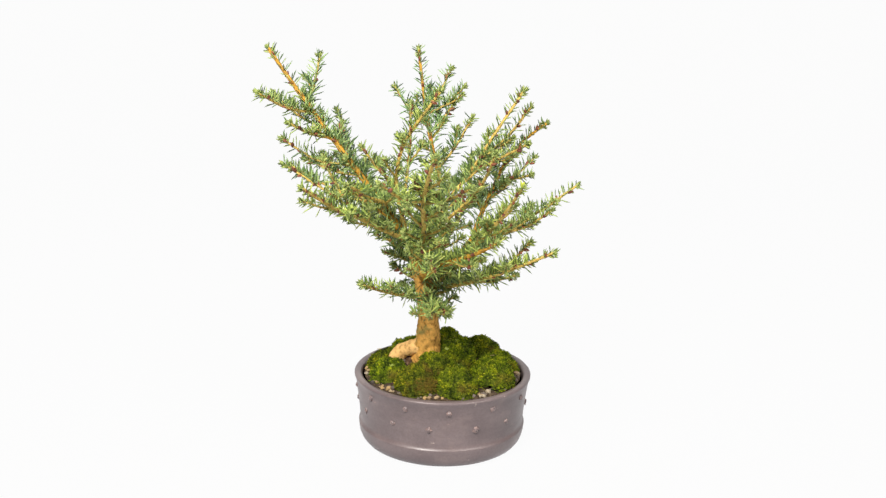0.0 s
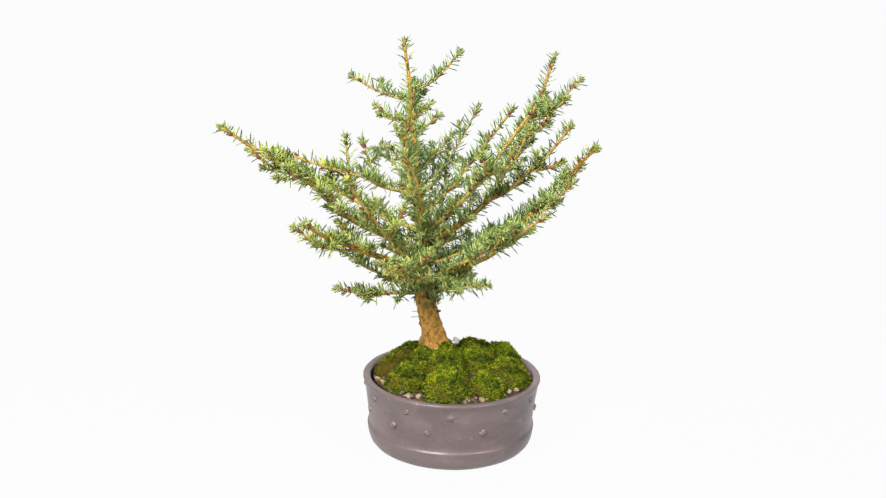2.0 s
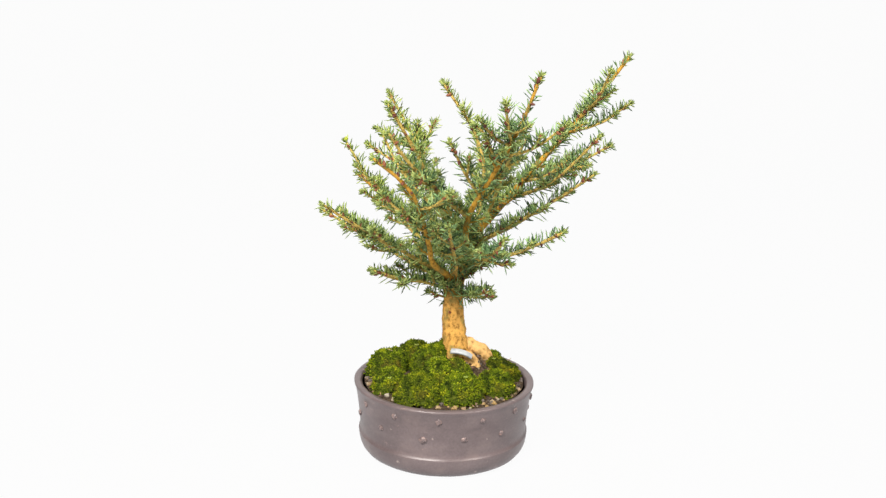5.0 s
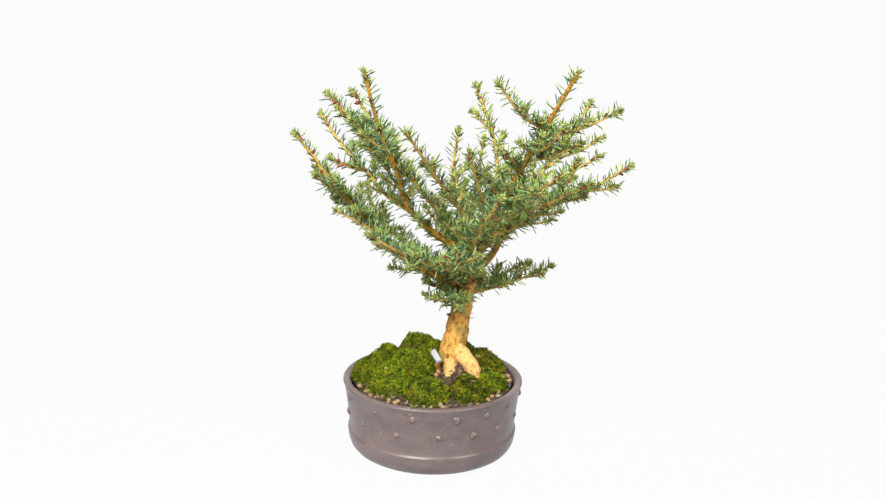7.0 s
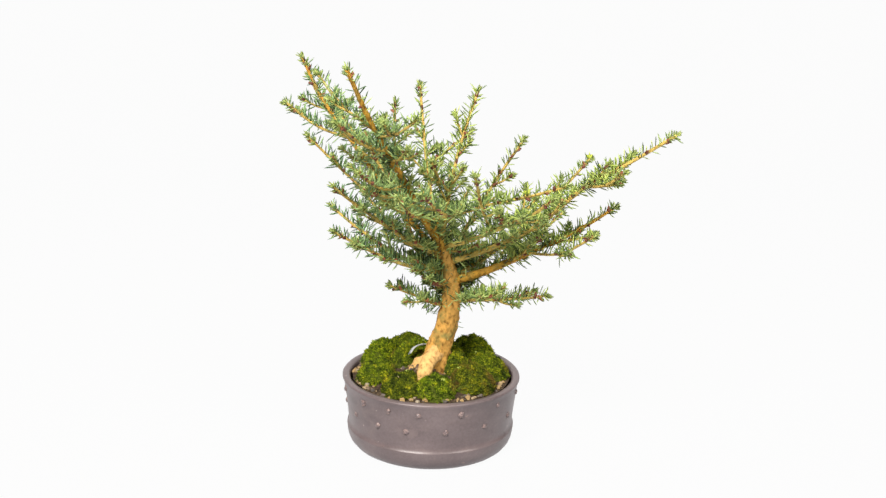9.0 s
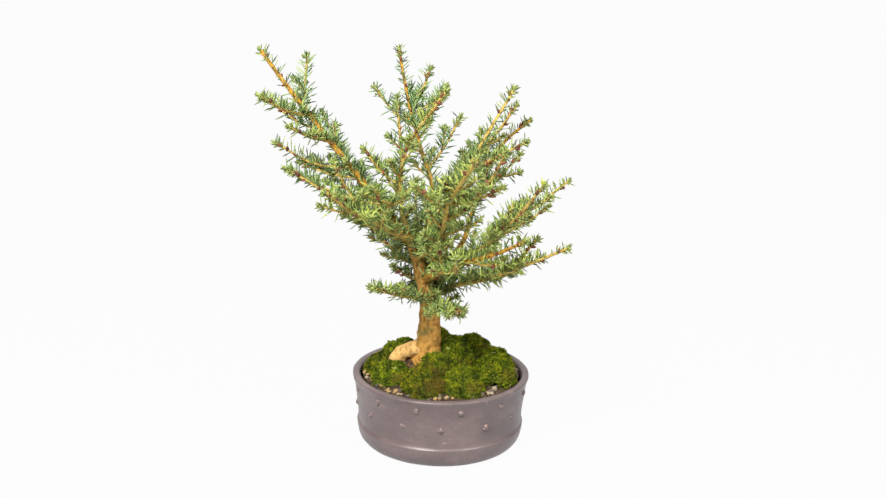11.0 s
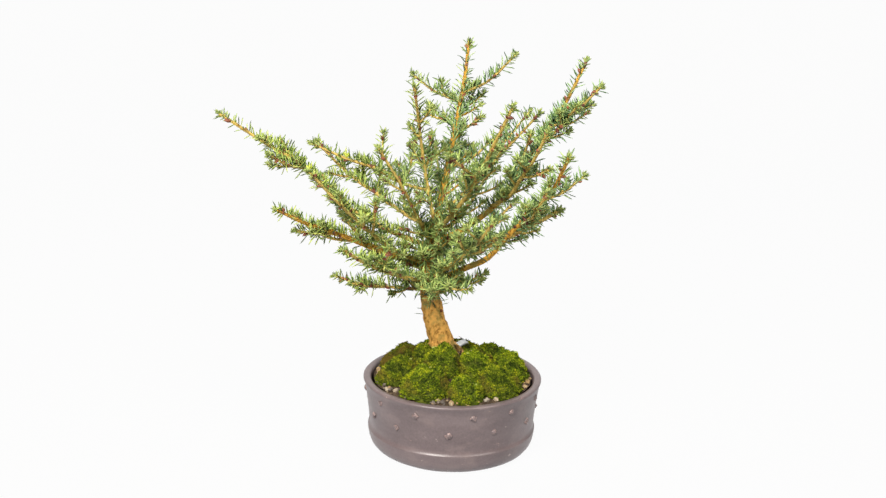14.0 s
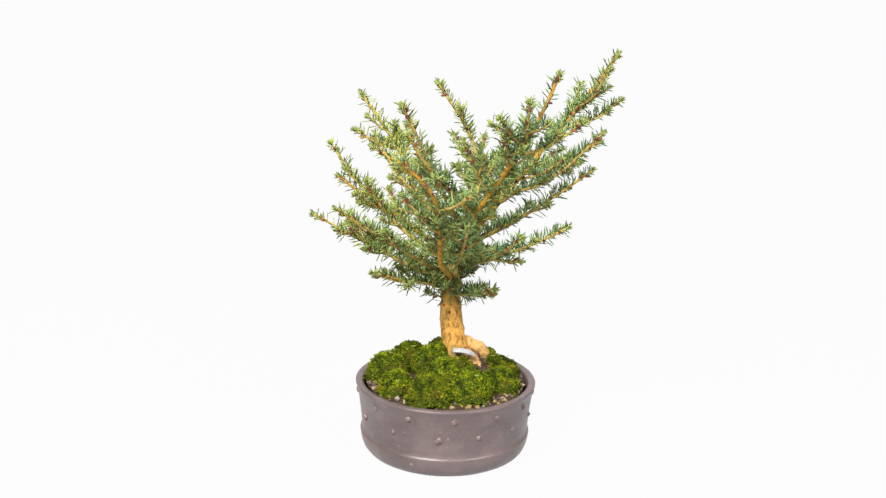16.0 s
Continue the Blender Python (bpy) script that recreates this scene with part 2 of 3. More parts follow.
def bonsai_pot():
    pot = thing("bonsai_pot", POT, "round grey-brown unglazed clay bonsai pot with small studs", "plant pot")
    k = 0.7
    outer = [(0.113, 0.0), (0.1205, 0.0005), (0.1268, 0.0042), (0.1318, 0.0105), (0.1346, 0.0180), (0.1358, 0.025), (0.1364, 0.0302), (0.1366, 0.0324), (0.1362, 0.0338), (0.1346, 0.0346),
             (0.1342, 0.042), (0.1354, 0.058), (0.1374, 0.075), (0.1396, 0.092), (0.1414, 0.104), (0.1430, 0.1100), (0.1442, 0.1125), (0.1442, 0.1145), (0.1428, 0.1160)]
    inner = [(0.1405, 0.1167), (0.1362, 0.1166), (0.1330, 0.1155), (0.1312, 0.111), (0.1295, 0.098), (0.1270, 0.076), (0.1240, 0.032), (0.110, 0.018), (0.02, 0.016)]
    bm = bmesh.new()
    rings = lathe(bm, POT, [(r * k, z * k) for r, z in outer + inner], 128)
    bm.faces.new(list(reversed(rings[0])))
    bm.faces.new(rings[-1])
    for v in bm.verts:
        v.co += (v.co - POT).normalized() * 0.00035 * noise.noise(v.co * 45)
    part("body", bm, CLAY, pot)
    meshes = [boss_mesh(i) for i in range(6)]
    upper = (10, 38, 67.5, 95.5, 122, 149, 170, 190.5, 217.5, 246, 275, 304, 333.5)
    lower = (26, 57, 84, 110.5, 138, 161.5, 182, 208, 236, 262.5, 293, 317.5, 355)
    for angles, height, radius in ((upper, 0.0975, 0.1402), (lower, 0.0683, 0.1366)):
        for angle in angles:
            a = radians(angle + random.uniform(-0.6, 0.6))
            ob = new("stud", random.choice(meshes))
            ob.parent = pot
            z = (height + random.uniform(-0.0015, 0.0015)) * k
            ob.matrix_basis = Matrix.Translation((radius * k * math.cos(a), radius * k * math.sin(a), z)) @ Euler((0, radians(90), a)).to_matrix().to_4x4() @ Euler((0, 0, random.uniform(0, 6.28))).to_matrix().to_4x4() @ Matrix.Scale(random.uniform(0.78, 1.02), 4)
    return pot


# ---- soil, gravel and moss ----
def ground_height(x, y):
    """The soil's top: low along the rim, domed round the trunk."""
    r = math.hypot(x - POT.x, y - POT.y) / (0.128 * 0.7)
    return 0.7 * (0.1115 + 0.018 * max(0.0, 1 - r * r) + 0.021 * math.exp(-((x + 0.034) ** 2 + (y - 0.010) ** 2) / 0.00035)) + 0.0018 * noise.noise(Vector((x, y, 0)) * 60)


def pebble_mesh(seed):
    bm = bmesh.new()
    bmesh.ops.create_icosphere(bm, subdivisions=2, radius=1)
    for v in bm.verts:
        v.co *= 1 + 0.6 * noise.noise(v.co * 1.5 + Vector((seed * 7.3, 0, 0)))
        v.co.z *= 0.72
    me = bpy.data.meshes.new("pebble")
    bm.to_mesh(me)
    bm.free()
    me.materials.append(PEBBLE)
    return me


def potting_soil():
    soil = thing("potting_soil", (POT.x, POT.y, ground_height(POT.x, POT.y) - 0.02), "dark brown gritty soil mounded inside the pot", "soil")
    bm = bmesh.new()
    rings = []
    for i in range(26):
        r = 0.1275 * 0.7 * (i + 0.02) / 25
        rings.append([bm.verts.new((POT.x + r * math.cos(a), POT.y + r * math.sin(a), ground_height(POT.x + r * math.cos(a), POT.y + r * math.sin(a)))) for a in [2 * math.pi * j / 90 for j in range(90)]])
    for a, b in zip(rings, rings[1:]):
        for j in range(90):
            bm.faces.new((a[j], b[j], b[(j + 1) % 90], a[(j + 1) % 90]))
    bm.faces.new(rings[0])
    part("surface", bm, SOIL, soil)
    meshes = [pebble_mesh(i) for i in range(5)]
    at = origin_of(soil)
    for i in range(250):
        a = random.uniform(0, 2 * math.pi)
        r = 0.7 * random.uniform(0.112, 0.1255)
        x, y = POT.x + r * math.cos(a), POT.y + r * math.sin(a)
        if i >= 185:
            x, y = random.gauss(-0.037, 0.012), random.gauss(0.006, 0.013)
        ob = new("pebble", random.choice(meshes))
        ob.parent = soil
        s = random.choice((0.0009, 0.0012, 0.0015, 0.0018, 0.0024, 0.0030))
        ob.matrix_basis = Matrix.Translation(Vector((x, y, ground_height(x, y) + 0.3 * s)) - at) @ Euler((random.uniform(-0.4, 0.4), random.uniform(-0.4, 0.4), random.uniform(0, 6.28))).to_matrix().to_4x4() @ Matrix.Scale(s, 4)
    for i in range(70):
        x, y = random.gauss(-0.035, 0.010), random.gauss(0.004, 0.013)
        crumb = bmesh.new()
        bmesh.ops.create_icosphere(crumb, subdivisions=1, radius=random.uniform(0.0010, 0.0026))
        for v in crumb.verts:
            v.co.x *= 1.7
            v.co *= 1 + 0.5 * noise.noise(v.co * 600 + Vector((i, 0, 0)))
        bmesh.ops.transform(crumb, verts=crumb.verts, matrix=Matrix.Translation((x, y, ground_height(x, y) + 0.0006)) @ Euler((random.uniform(-0.5, 0.5), random.uniform(-0.5, 0.5), random.uniform(0, 6.28))).to_matrix().to_4x4())
        part("bark_crumb", crumb, CRUMB, soil, smooth=False)
    return soil


def moss_cushion(x, y, a, b, height, turn_by, dry=False):
    """A lumpy cushion on the soil, with many small fronds."""
    base = ground_height(x, y)
    moss = thing("moss_cushion", (x, y, base), "lumpy moss cushion with dry brown patches on the soil" if dry else "lumpy bright green moss cushion on the soil", "moss", "moss cushions in the pot")
    ca, sa = math.cos(radians(turn_by)), math.sin(radians(turn_by))

    def top(u, v):
        d = math.hypot(u, v)
        px, py = x + ca * u * a - sa * v * b, y + sa * u * a + ca * v * b
        near, next_near = noise.voronoi(Vector((px, py, 0.3)) * 70)[0][:2]
        tufts = 0.0034 * min(1.0, (next_near - near) / 0.5) - 0.0012 + 0.0016 * noise.noise(Vector((px, py, 3)) * 210)
        swell = 1 + 0.34 * noise.noise(Vector((px, py, 1.7)) * 45)
        dome = max(0.0, 1 - d ** 2.0) ** 0.60
        lift = height * dome * swell + tufts * min(1.0, 2.0 * dome)
        return Vector((px, py, ground_height(px, py) - 0.001 + lift))

    bm = bmesh.new()
    rings = []
    for i in range(13):
        d = (i + 0.02) / 12
        rings.append([bm.verts.new(top(d * (1 + 0.1 * noise.noise(Vector((math.cos(w), math.sin(w), x * 90)) * 1.6)) * math.cos(w), d * math.sin(w) * (1 + 0.1 * noise.noise(Vector((math.cos(w), math.sin(w), y * 90)) * 1.6)))) for w in [2 * math.pi * j / 40 for j in range(40)]])
    for p, q in zip(rings, rings[1:]):
        for j in range(40):
            bm.faces.new((p[j], q[j], q[(j + 1) % 40], p[(j + 1) % 40]))
    bm.faces.new(rings[0])
    part("mat", bm, MOSS_BASE, moss)
    blades = Blades()
    count = int(0.75e6 * math.pi * a * b)
    for _ in range(count):
        w, d = random.uniform(0, 6.2832), math.sqrt(random.random())
        u, v = d * math.cos(w), d * math.sin(w)
        p = top(u, v)
        e = 0.05
        n = (top(u + e, v) - p).cross(top(u, v + e) - p).normalized()
        size = random.choice((0.7, 1.0, 1.0, 1.5))
        for _ in range(4):
            way = n + Vector((random.gauss(0, 0.9), random.gauss(0, 0.9), random.gauss(0.0, 0.6)))
            blades.add(p - n * 0.0005, way, size * random.uniform(0.0014, 0.0030), size * random.uniform(0.00038, 0.00060))
    mesh_part("fronds", blades.mesh("fronds", origin_of(moss)), DRY_MOSS if dry else MOSS, moss, kind="stuff")
    for _ in range(random.choice((0, 0, 1, 1))):
        w, d = random.uniform(0, 6.2832), random.uniform(0.2, 0.8)
        p = top(d * math.cos(w), d * math.sin(w))
        star = Blades()
        for i in range(9):
            way = Vector((math.cos(0.7 * i + w), math.sin(0.7 * i + w), random.uniform(0.25, 0.9)))
            star.add(p + Vector((0, 0, 0.001)), way, random.uniform(0.0022, 0.0040), 0.0007)
        mesh_part("sprig", star.mesh("sprig", origin_of(moss)), SPRIG, moss, "pale yellow-green star of moss leaves")
    for _ in range(random.choice((0, 1))):
        w, d = random.uniform(0, 6.2832), random.uniform(0.1, 0.8)
        p = top(d * math.cos(w), d * math.sin(w)) + Vector((0, 0, 0.0022))
        straw = Blades()
        straw.add(p, Vector((random.gauss(0, 1), random.gauss(0, 1), random.gauss(0, 0.15))), random.uniform(0.006, 0.011), 0.00045)
        mesh_part("fallen_needle", straw.mesh("fallen_needle", origin_of(moss)), STRAW, moss, "dry straw-coloured fallen needle")
    return moss


def cord_stub():
    """A bent strip of white plastic behind the trunk."""
    pts = spline([(-0.0250, 0.0300, 0.1105), (-0.0182, 0.0283, 0.1148), (-0.0100, 0.0240, 0.1166), (-0.0040, 0.0185, 0.1158)], 0.002)
    stub = thing("plastic_strip", pts[0], "bent white plastic strip stuck in the moss behind the trunk", "plant label")
    bm = bmesh.new()
    across = Vector((0.45, 0.60, -0.38)) * 0.0046
    rows = []
    for p in pts:
        rows.append([bm.verts.new(p + across * s + Vector((0, 0, h))) for s, h in ((-1, -0.0014), (-0.6, 0.0), (0.6, 0.0), (1, -0.0014), (0.6, -0.0012), (-0.6, -0.0012))])
    for a, b in zip(rows, rows[1:]):
        for j in range(6):
            bm.faces.new((a[j], a[(j + 1) % 6], b[(j + 1) % 6], b[j]))
    bm.faces.new(rows[0])
    bm.faces.new(rows[-1])
    part("strip", bm, PLASTIC, stub)
    return stub


# ---- the tree ----
TRUNK_FOOT = Vector((-0.0140, 0.0000, 0.1022))
tree = thing("bonsai_tree", TRUNK_FOOT, "small blue-green spruce bonsai with a tan trunk planted in moss", "tree")


def bud_mesh():
    bm = bmesh.new()
    bmesh.ops.create_icosphere(bm, subdivisions=2, radius=1)
    for v in bm.verts:
        f = (v.co.z + 1) / 2
        v.co.x *= 0.62 * (1 - 0.45 * f)
        v.co.y *= 0.62 * (1 - 0.45 * f)
    me = bpy.data.meshes.new("bud")
    bm.to_mesh(me)
    bm.free()
    me.materials.append(BUD)
    return me


BUD_MESH = bud_mesh()


def add_bud(parent, at, way, size):
    ob = new("bud", BUD_MESH)
    ob.parent = parent
    ob.matrix_basis = Matrix.Translation(at - TRUNK_FOOT) @ way.to_track_quat("Z", "Y").to_matrix().to_4x4() @ Matrix.Scale(size, 4)
    BUD_MESH.polygons.foreach_set("use_smooth", [True] * len(BUD_MESH.polygons))


def dress(blades, young, pts, r0, r1, bare=0.0, thick=1.0):
    """Needles round a twig: longer and darker inside, short and pale at the tip."""
    total = sum((b - a).length for a, b in zip(pts, pts[1:]))
    gone, spin = 0.0, random.uniform(0, 6.28)
    for a, b in zip(pts, pts[1:]):
        along = (b - a).normalized()
        s = along.orthogonal().normalized()
        u = along.cross(s)
        under = Vector((0, 0, -1)) + along * along.z
        under = under.normalized() if under.length > 0.2 else Vector((0, 0, 0))
        length = (b - a).length
        n = length / 0.00134 * thick * (1.32 - 0.5 * min(1.0, gone / total / 0.6))
        n = int(n) + (random.random() < n % 1)
        for i in range(n):
            f = (gone + length * random.random()) / total
            if random.random() < 0.14 * f:
                continue
            if f < bare and random.random() < 0.9:
                continue
            spin += 2.4 + random.uniform(-0.5, 0.5)
            out = s * math.cos(spin) + u * math.sin(spin)
            if out.dot(under) > 0.25 and random.random() < 0.68:
                out -= 1.7 * out.dot(under) * under
            r = r0 + (r1 - r0) * f
            lean = random.uniform(0.15, 0.65)
            way = out + along * lean + Vector((0, 0, 0.18))
            size = random.uniform(0.0098, 0.0162) * (1 - 0.25 * max(0, f - 0.7) / 0.3)
            blades.add(a.lerp(b, random.random()) + out * r * 0.7, way, size, random.uniform(0.00060, 0.00094), random.uniform(-0.03, 0.05))
        gone += length
    along = (pts[-1] - pts[-2]).normalized()
    for i in range(26):
        way = along * 1.2 + Vector((random.gauss(0, 0.5), random.gauss(0, 0.5), random.gauss(0, 0.5)))
        young.add(pts[-1] - along * random.uniform(0, 0.004), way, random.uniform(0.0048, 0.0085), random.uniform(0.0007, 0.0010), 0.0)
    for i in range(12):
        out = along.orthogonal().normalized()
        out = Matrix.Rotation(2.4 * i + spin, 3, along) @ out
        young.add(pts[-1] - along * random.uniform(0.003, 0.013), out + along * random.uniform(0.5, 1.1), random.uniform(0.0055, 0.0090), random.uniform(0.0007, 0.0010), 0.0)


FRESH = bud_material("fresh_bud", (0.34, 0.42, 0.04), (0.46, 0.50, 0.06))
FRESH_MESH = BUD_MESH.copy()
FRESH_MESH.materials.clear()
FRESH_MESH.materials.append(FRESH)


def fresh_bud(parent, at):
    at = Vector(at) - TRUNK_FOOT
    for i in range(3):
        ob = new("fresh_bud", FRESH_MESH)
        ob.parent = parent
        way = Vector((random.gauss(0, 0.7), random.gauss(0, 0.7), 1))
        ob.matrix_basis = Matrix.Translation(at + way * 0.0015) @ way.to_track_quat("Z", "Y").to_matrix().to_4x4() @ Matrix.Scale(random.uniform(0.003, 0.0042), 4)
        tagged(ob, "bright yellow-green swelling bud")


CURVES = {}
rng_side = [1]


def branch(key, points, r0, r1=0.0013, bare=0.0, twigs=1.0, first=0.3, label="", thick=1.0):
    """A stem through the points, with short side twigs, needles and buds."""
    pts = spline(points)
    CURVES[key] = pts
    bm, blades, young = bmesh.new(), Blades(), Blades()
    tube(bm, pts, 0.85 * r0, 1.1 * r1, 8 if r0 > 0.003 else 6, 0.16, 160.0, 0.6)
    dress(blades, young, pts, r0, r1, bare, thick)
    total = sum((b - a).length for a, b in zip(pts, pts[1:]))
    spots, knots = [], []
    d = first * total + random.uniform(0, 0.008)
    while d < min(0.74 * total, total - 0.026):
        spots.append(d / total)
        d += random.uniform(0.012, 0.022) / max(twigs, 0.05)
    for f in spots:
        if twigs <= 0:
            break
        i = min(int(f * (len(pts) - 1)), len(pts) - 2)
        along = (pts[i + 1] - pts[i]).normalized()
        flat = along.cross(Vector((0, 0, 1)))
        flat = flat.normalized() if flat.length > 0.2 else along.orthogonal().normalized()
        rng_side[0] *= -1
        way = along * random.uniform(0.75, 1.1) + flat * rng_side[0] * random.uniform(0.6, 1.0) + Vector((0, 0, random.uniform(-0.15, 0.45)))
        reach = min(random.uniform(0.016, 0.036), 0.55 * (1 - f) * total + 0.008)
        end = pts[i] + way.normalized() * reach
        side = spline([pts[i], pts[i].lerp(end, 0.5) - Vector((0, 0, 0.05 * reach)), end])
        tube(bm, side, 0.0014, 0.0011, 5)
        dress(blades, young, side, 0.0012, 0.0009)
        if random.random() < 0.5:
            knots.append((end, way))
        if random.random() < 0.35:
            knots.append((pts[i] + flat * rng_side[0] * 0.003 + Vector((0, 0, 0.0015)), way))
    ob = part("branch", bm, LIMB_BARK if r0 > 0.0042 else TWIG_BARK, tree, label)
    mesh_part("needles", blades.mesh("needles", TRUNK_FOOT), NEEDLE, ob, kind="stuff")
    mesh_part("young_needles", young.mesh("young_needles", TRUNK_FOOT), YOUNG, ob, "pale green new needles", kind="stuff")
    along = (pts[-1] - pts[-2]).normalized()
    for q, way in knots:
        add_bud(ob, q, way.normalized(), random.uniform(0.0030, 0.0042))
    d = 0.45 * total
    while d < total - 0.02:
        q = pts[min(int(d / total * (len(pts) - 1)), len(pts) - 1)]
        out = Vector((random.gauss(0, 1), random.gauss(0, 1), random.gauss(0.3, 1))).normalized()
        add_bud(ob, q + out * 0.0026, out + 0.5 * along, random.uniform(0.0026, 0.0038))
        d += random.uniform(0.009, 0.024)
    for back in (0.007, 0.012):
        if random.random() < 0.8:
            out = Vector((random.gauss(0, 1), random.gauss(0, 1), random.gauss(0, 1))).normalized()
            add_bud(ob, pts[-1] - along * back + out * 0.0024, along + out, random.uniform(0.0034, 0.0046))
    return ob


def side_shoot(key, at, tip, sag=0.12, r0=0.0021, twigs=0.4):
    """A shoot that leaves an earlier stem at a share of its length and ends at tip."""
    pts = CURVES[key]
    start = pts[min(int(at * (len(pts) - 1)), len(pts) - 2)]
    tip = Vector(tip)
    reach = (tip - start).length
    mid = start.lerp(tip, 0.5) - Vector((0, 0, sag * reach))
    return branch(key + "+", [start, mid, tip], r0, 0.0012, 0.0, twigs, 0.35)


# trunk and surface roots
def trunk_and_roots():
    bm = bmesh.new()
    foot = spline([(-0.0168, 0.0028, 0.0910), (-0.0164, 0.0000, 0.1148), (-0.0158, -0.0098, 0.1463), (-0.0196, -0.0154, 0.1813), (-0.0280, -0.0154, 0.2093), (-0.0385, -0.0098, 0.2408)], 0.003)
    CURVES["trunk"] = foot
    tube(bm, foot, 0.0142, 0.0056, 28, 0.18, 140.0, 1.35)
    axis = Vector(foot[0])
    for v in bm.verts:
        flare = 0.26 * math.exp(-max(0.0, v.co.z - 0.103) / 0.009)
        out = Vector((v.co.x - axis.x, v.co.y - axis.y, 0)) * (flare if v.co.z < 0.14 else 0)
        v.co += out + out.normalized() * 0.0012 * noise.noise(v.co * 260)
    part("trunk", bm, BARK, tree, "knotty tan spruce trunk with flaking bark")
    for ends, r0, r1 in (([(-0.0140, -0.0028, 0.1204), (-0.0294, 0.0000, 0.1134), (-0.0427, 0.0028, 0.1078), (-0.0525, 0.0028, 0.0980), (-0.0560, 0.0028, 0.0798)], 0.0098, 0.0072),
                         ([(-0.0154, 0.0028, 0.1064), (-0.0231, 0.0112, 0.1043), (-0.0294, 0.0175, 0.1015), (-0.0329, 0.0210, 0.0938), (-0.0336, 0.0217, 0.0812)], 0.0068, 0.0060)):
        bm = bmesh.new()
        tube(bm, spline(ends, 0.0016), r0, r1, 22, 0.22, 150.0)
        for v in bm.verts:
            v.co += Vector((1, 1, 1)) * 0.0011 * noise.noise(v.co * 420)
        part("root", bm, ROOT_BARK, tree, "pale peeled surface root")
    # lone needles on the bare trunk
    blades = Blades()
    for _ in range(26):
        p = random.choice(foot[12:45])
        a = random.uniform(0, 6.28)
        out = Vector((math.cos(a), math.sin(a), random.uniform(-0.2, 0.3)))
        blades.add(p + out * 0.010, out, random.uniform(0.008, 0.013), 0.00046)
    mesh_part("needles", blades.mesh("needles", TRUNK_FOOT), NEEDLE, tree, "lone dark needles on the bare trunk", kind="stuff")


trunk_and_roots()
add_bud(tree, Vector((-0.0087, -0.0014, 0.1533)), Vector((0.6, 0.7, 0.3)), 0.0036)
add_bud(tree, Vector((-0.0248, -0.0154, 0.1638)), Vector((-0.8, -0.4, 0.3)), 0.0030)

# leader and its whorls
branch("leader", [(-0.0364, -0.0105, 0.2359), (-0.0686, 0.0000, 0.2758), (-0.1050, 0.0105, 0.3213), (-0.1582, 0.0266, 0.3878), (-0.1967, 0.0350, 0.4396)], 0.0062, 0.0018, 0.0, 1.0, 0.12)
side_shoot("leader", 0.72, (-0.1463, 0.0875, 0.4298), 0.10)
side_shoot("leader", 0.68, (-0.1967, -0.0343, 0.3990), 0.06)
side_shoot("leader", 0.55, (-0.1680, -0.0140, 0.3654), 0.06)
side_shoot("leader", 0.52, (-0.1176, 0.0462, 0.3584), 0.06)
side_shoot("leader", 0.24, (-0.1288, 0.1050, 0.3647), 0.10)
side_shoot("leader", 0.36, (-0.1568, 0.0294, 0.3206), 0.06)
side_shoot("leader", 0.34, (-0.1162, 0.0637, 0.3353), 0.08)
side_shoot("leader", 0.22, (-0.1685, -0.0050, 0.3186), 0.06)
side_shoot("leader", 0.42, (-0.1827, 0.0301, 0.3416), 0.10)
# upright inner shoots
branch("inner", [(-0.0420, -0.0098, 0.2478), (-0.0532, -0.0210, 0.3038), (-0.0434, -0.0280, 0.3514), (-0.0077, -0.0357, 0.4060)], 0.0030, 0.0013, 0.03, 0.6, 0.12)
side_shoot("inner", 0.35, (-0.0910, -0.0126, 0.3416), 0.08)
branch("inner_front", [(-0.0308, -0.0154, 0.2303), (0.0028, -0.0322, 0.2688), (0.0350, -0.0497, 0.3073), (0.0504, -0.0728, 0.3472)], 0.0030, 0.0013, 0.03, 0.6, 0.12)
branch("inner_side", [(0.0210, 0.0268, 0.3021), (0.0437, 0.0272, 0.3171), (0.0868, -0.0029, 0.3470)], 0.0024, 0.0013, 0.0, 0.3, 0.4)
# twin limbs away from the root
branch("limb_b", [(-0.0322, -0.0112, 0.2254), (-0.0154, 0.0245, 0.2492), (-0.0056, 0.0616, 0.2842), (-0.0182, 0.0931, 0.3311), (-0.0287, 0.1295, 0.3843), (-0.0364, 0.1533, 0.4333)], 0.0050, 0.0015, 0.07, 1.0, 0.17)
side_shoot("limb_b", 0.72, (0.0035, 0.1638, 0.4102), 0.08)
side_shoot("limb_b", 0.70, (0.0196, 0.1379, 0.3920), 0.08)
side_shoot("limb_b", 0.62, (0.0070, 0.1260, 0.3724), 0.06)
side_shoot("limb_b", 0.65, (-0.0644, 0.1596, 0.3878), 0.08)
side_shoot("limb_b", 0.45, (0.0287, 0.0868, 0.3619), 0.06)
branch("limb_q", [(-0.0490, -0.0056, 0.2534), (-0.0448, 0.0322, 0.2912), (-0.0420, 0.0686, 0.3332), (-0.0434, 0.1050, 0.3738)], 0.0026, 0.0013, 0.05, 0.8, 0.25)
branch("limb_c", [(-0.0070, 0.0525, 0.2758), (0.0182, 0.0686, 0.2933), (0.0420, 0.0763, 0.3157), (0.0728, 0.0868, 0.3444), (0.0959, 0.0952, 0.3745)], 0.0034, 0.0014, 0.03, 1.0, 0.12)
side_shoot("limb_c", 0.50, (0.0707, 0.1029, 0.3318), 0.06)
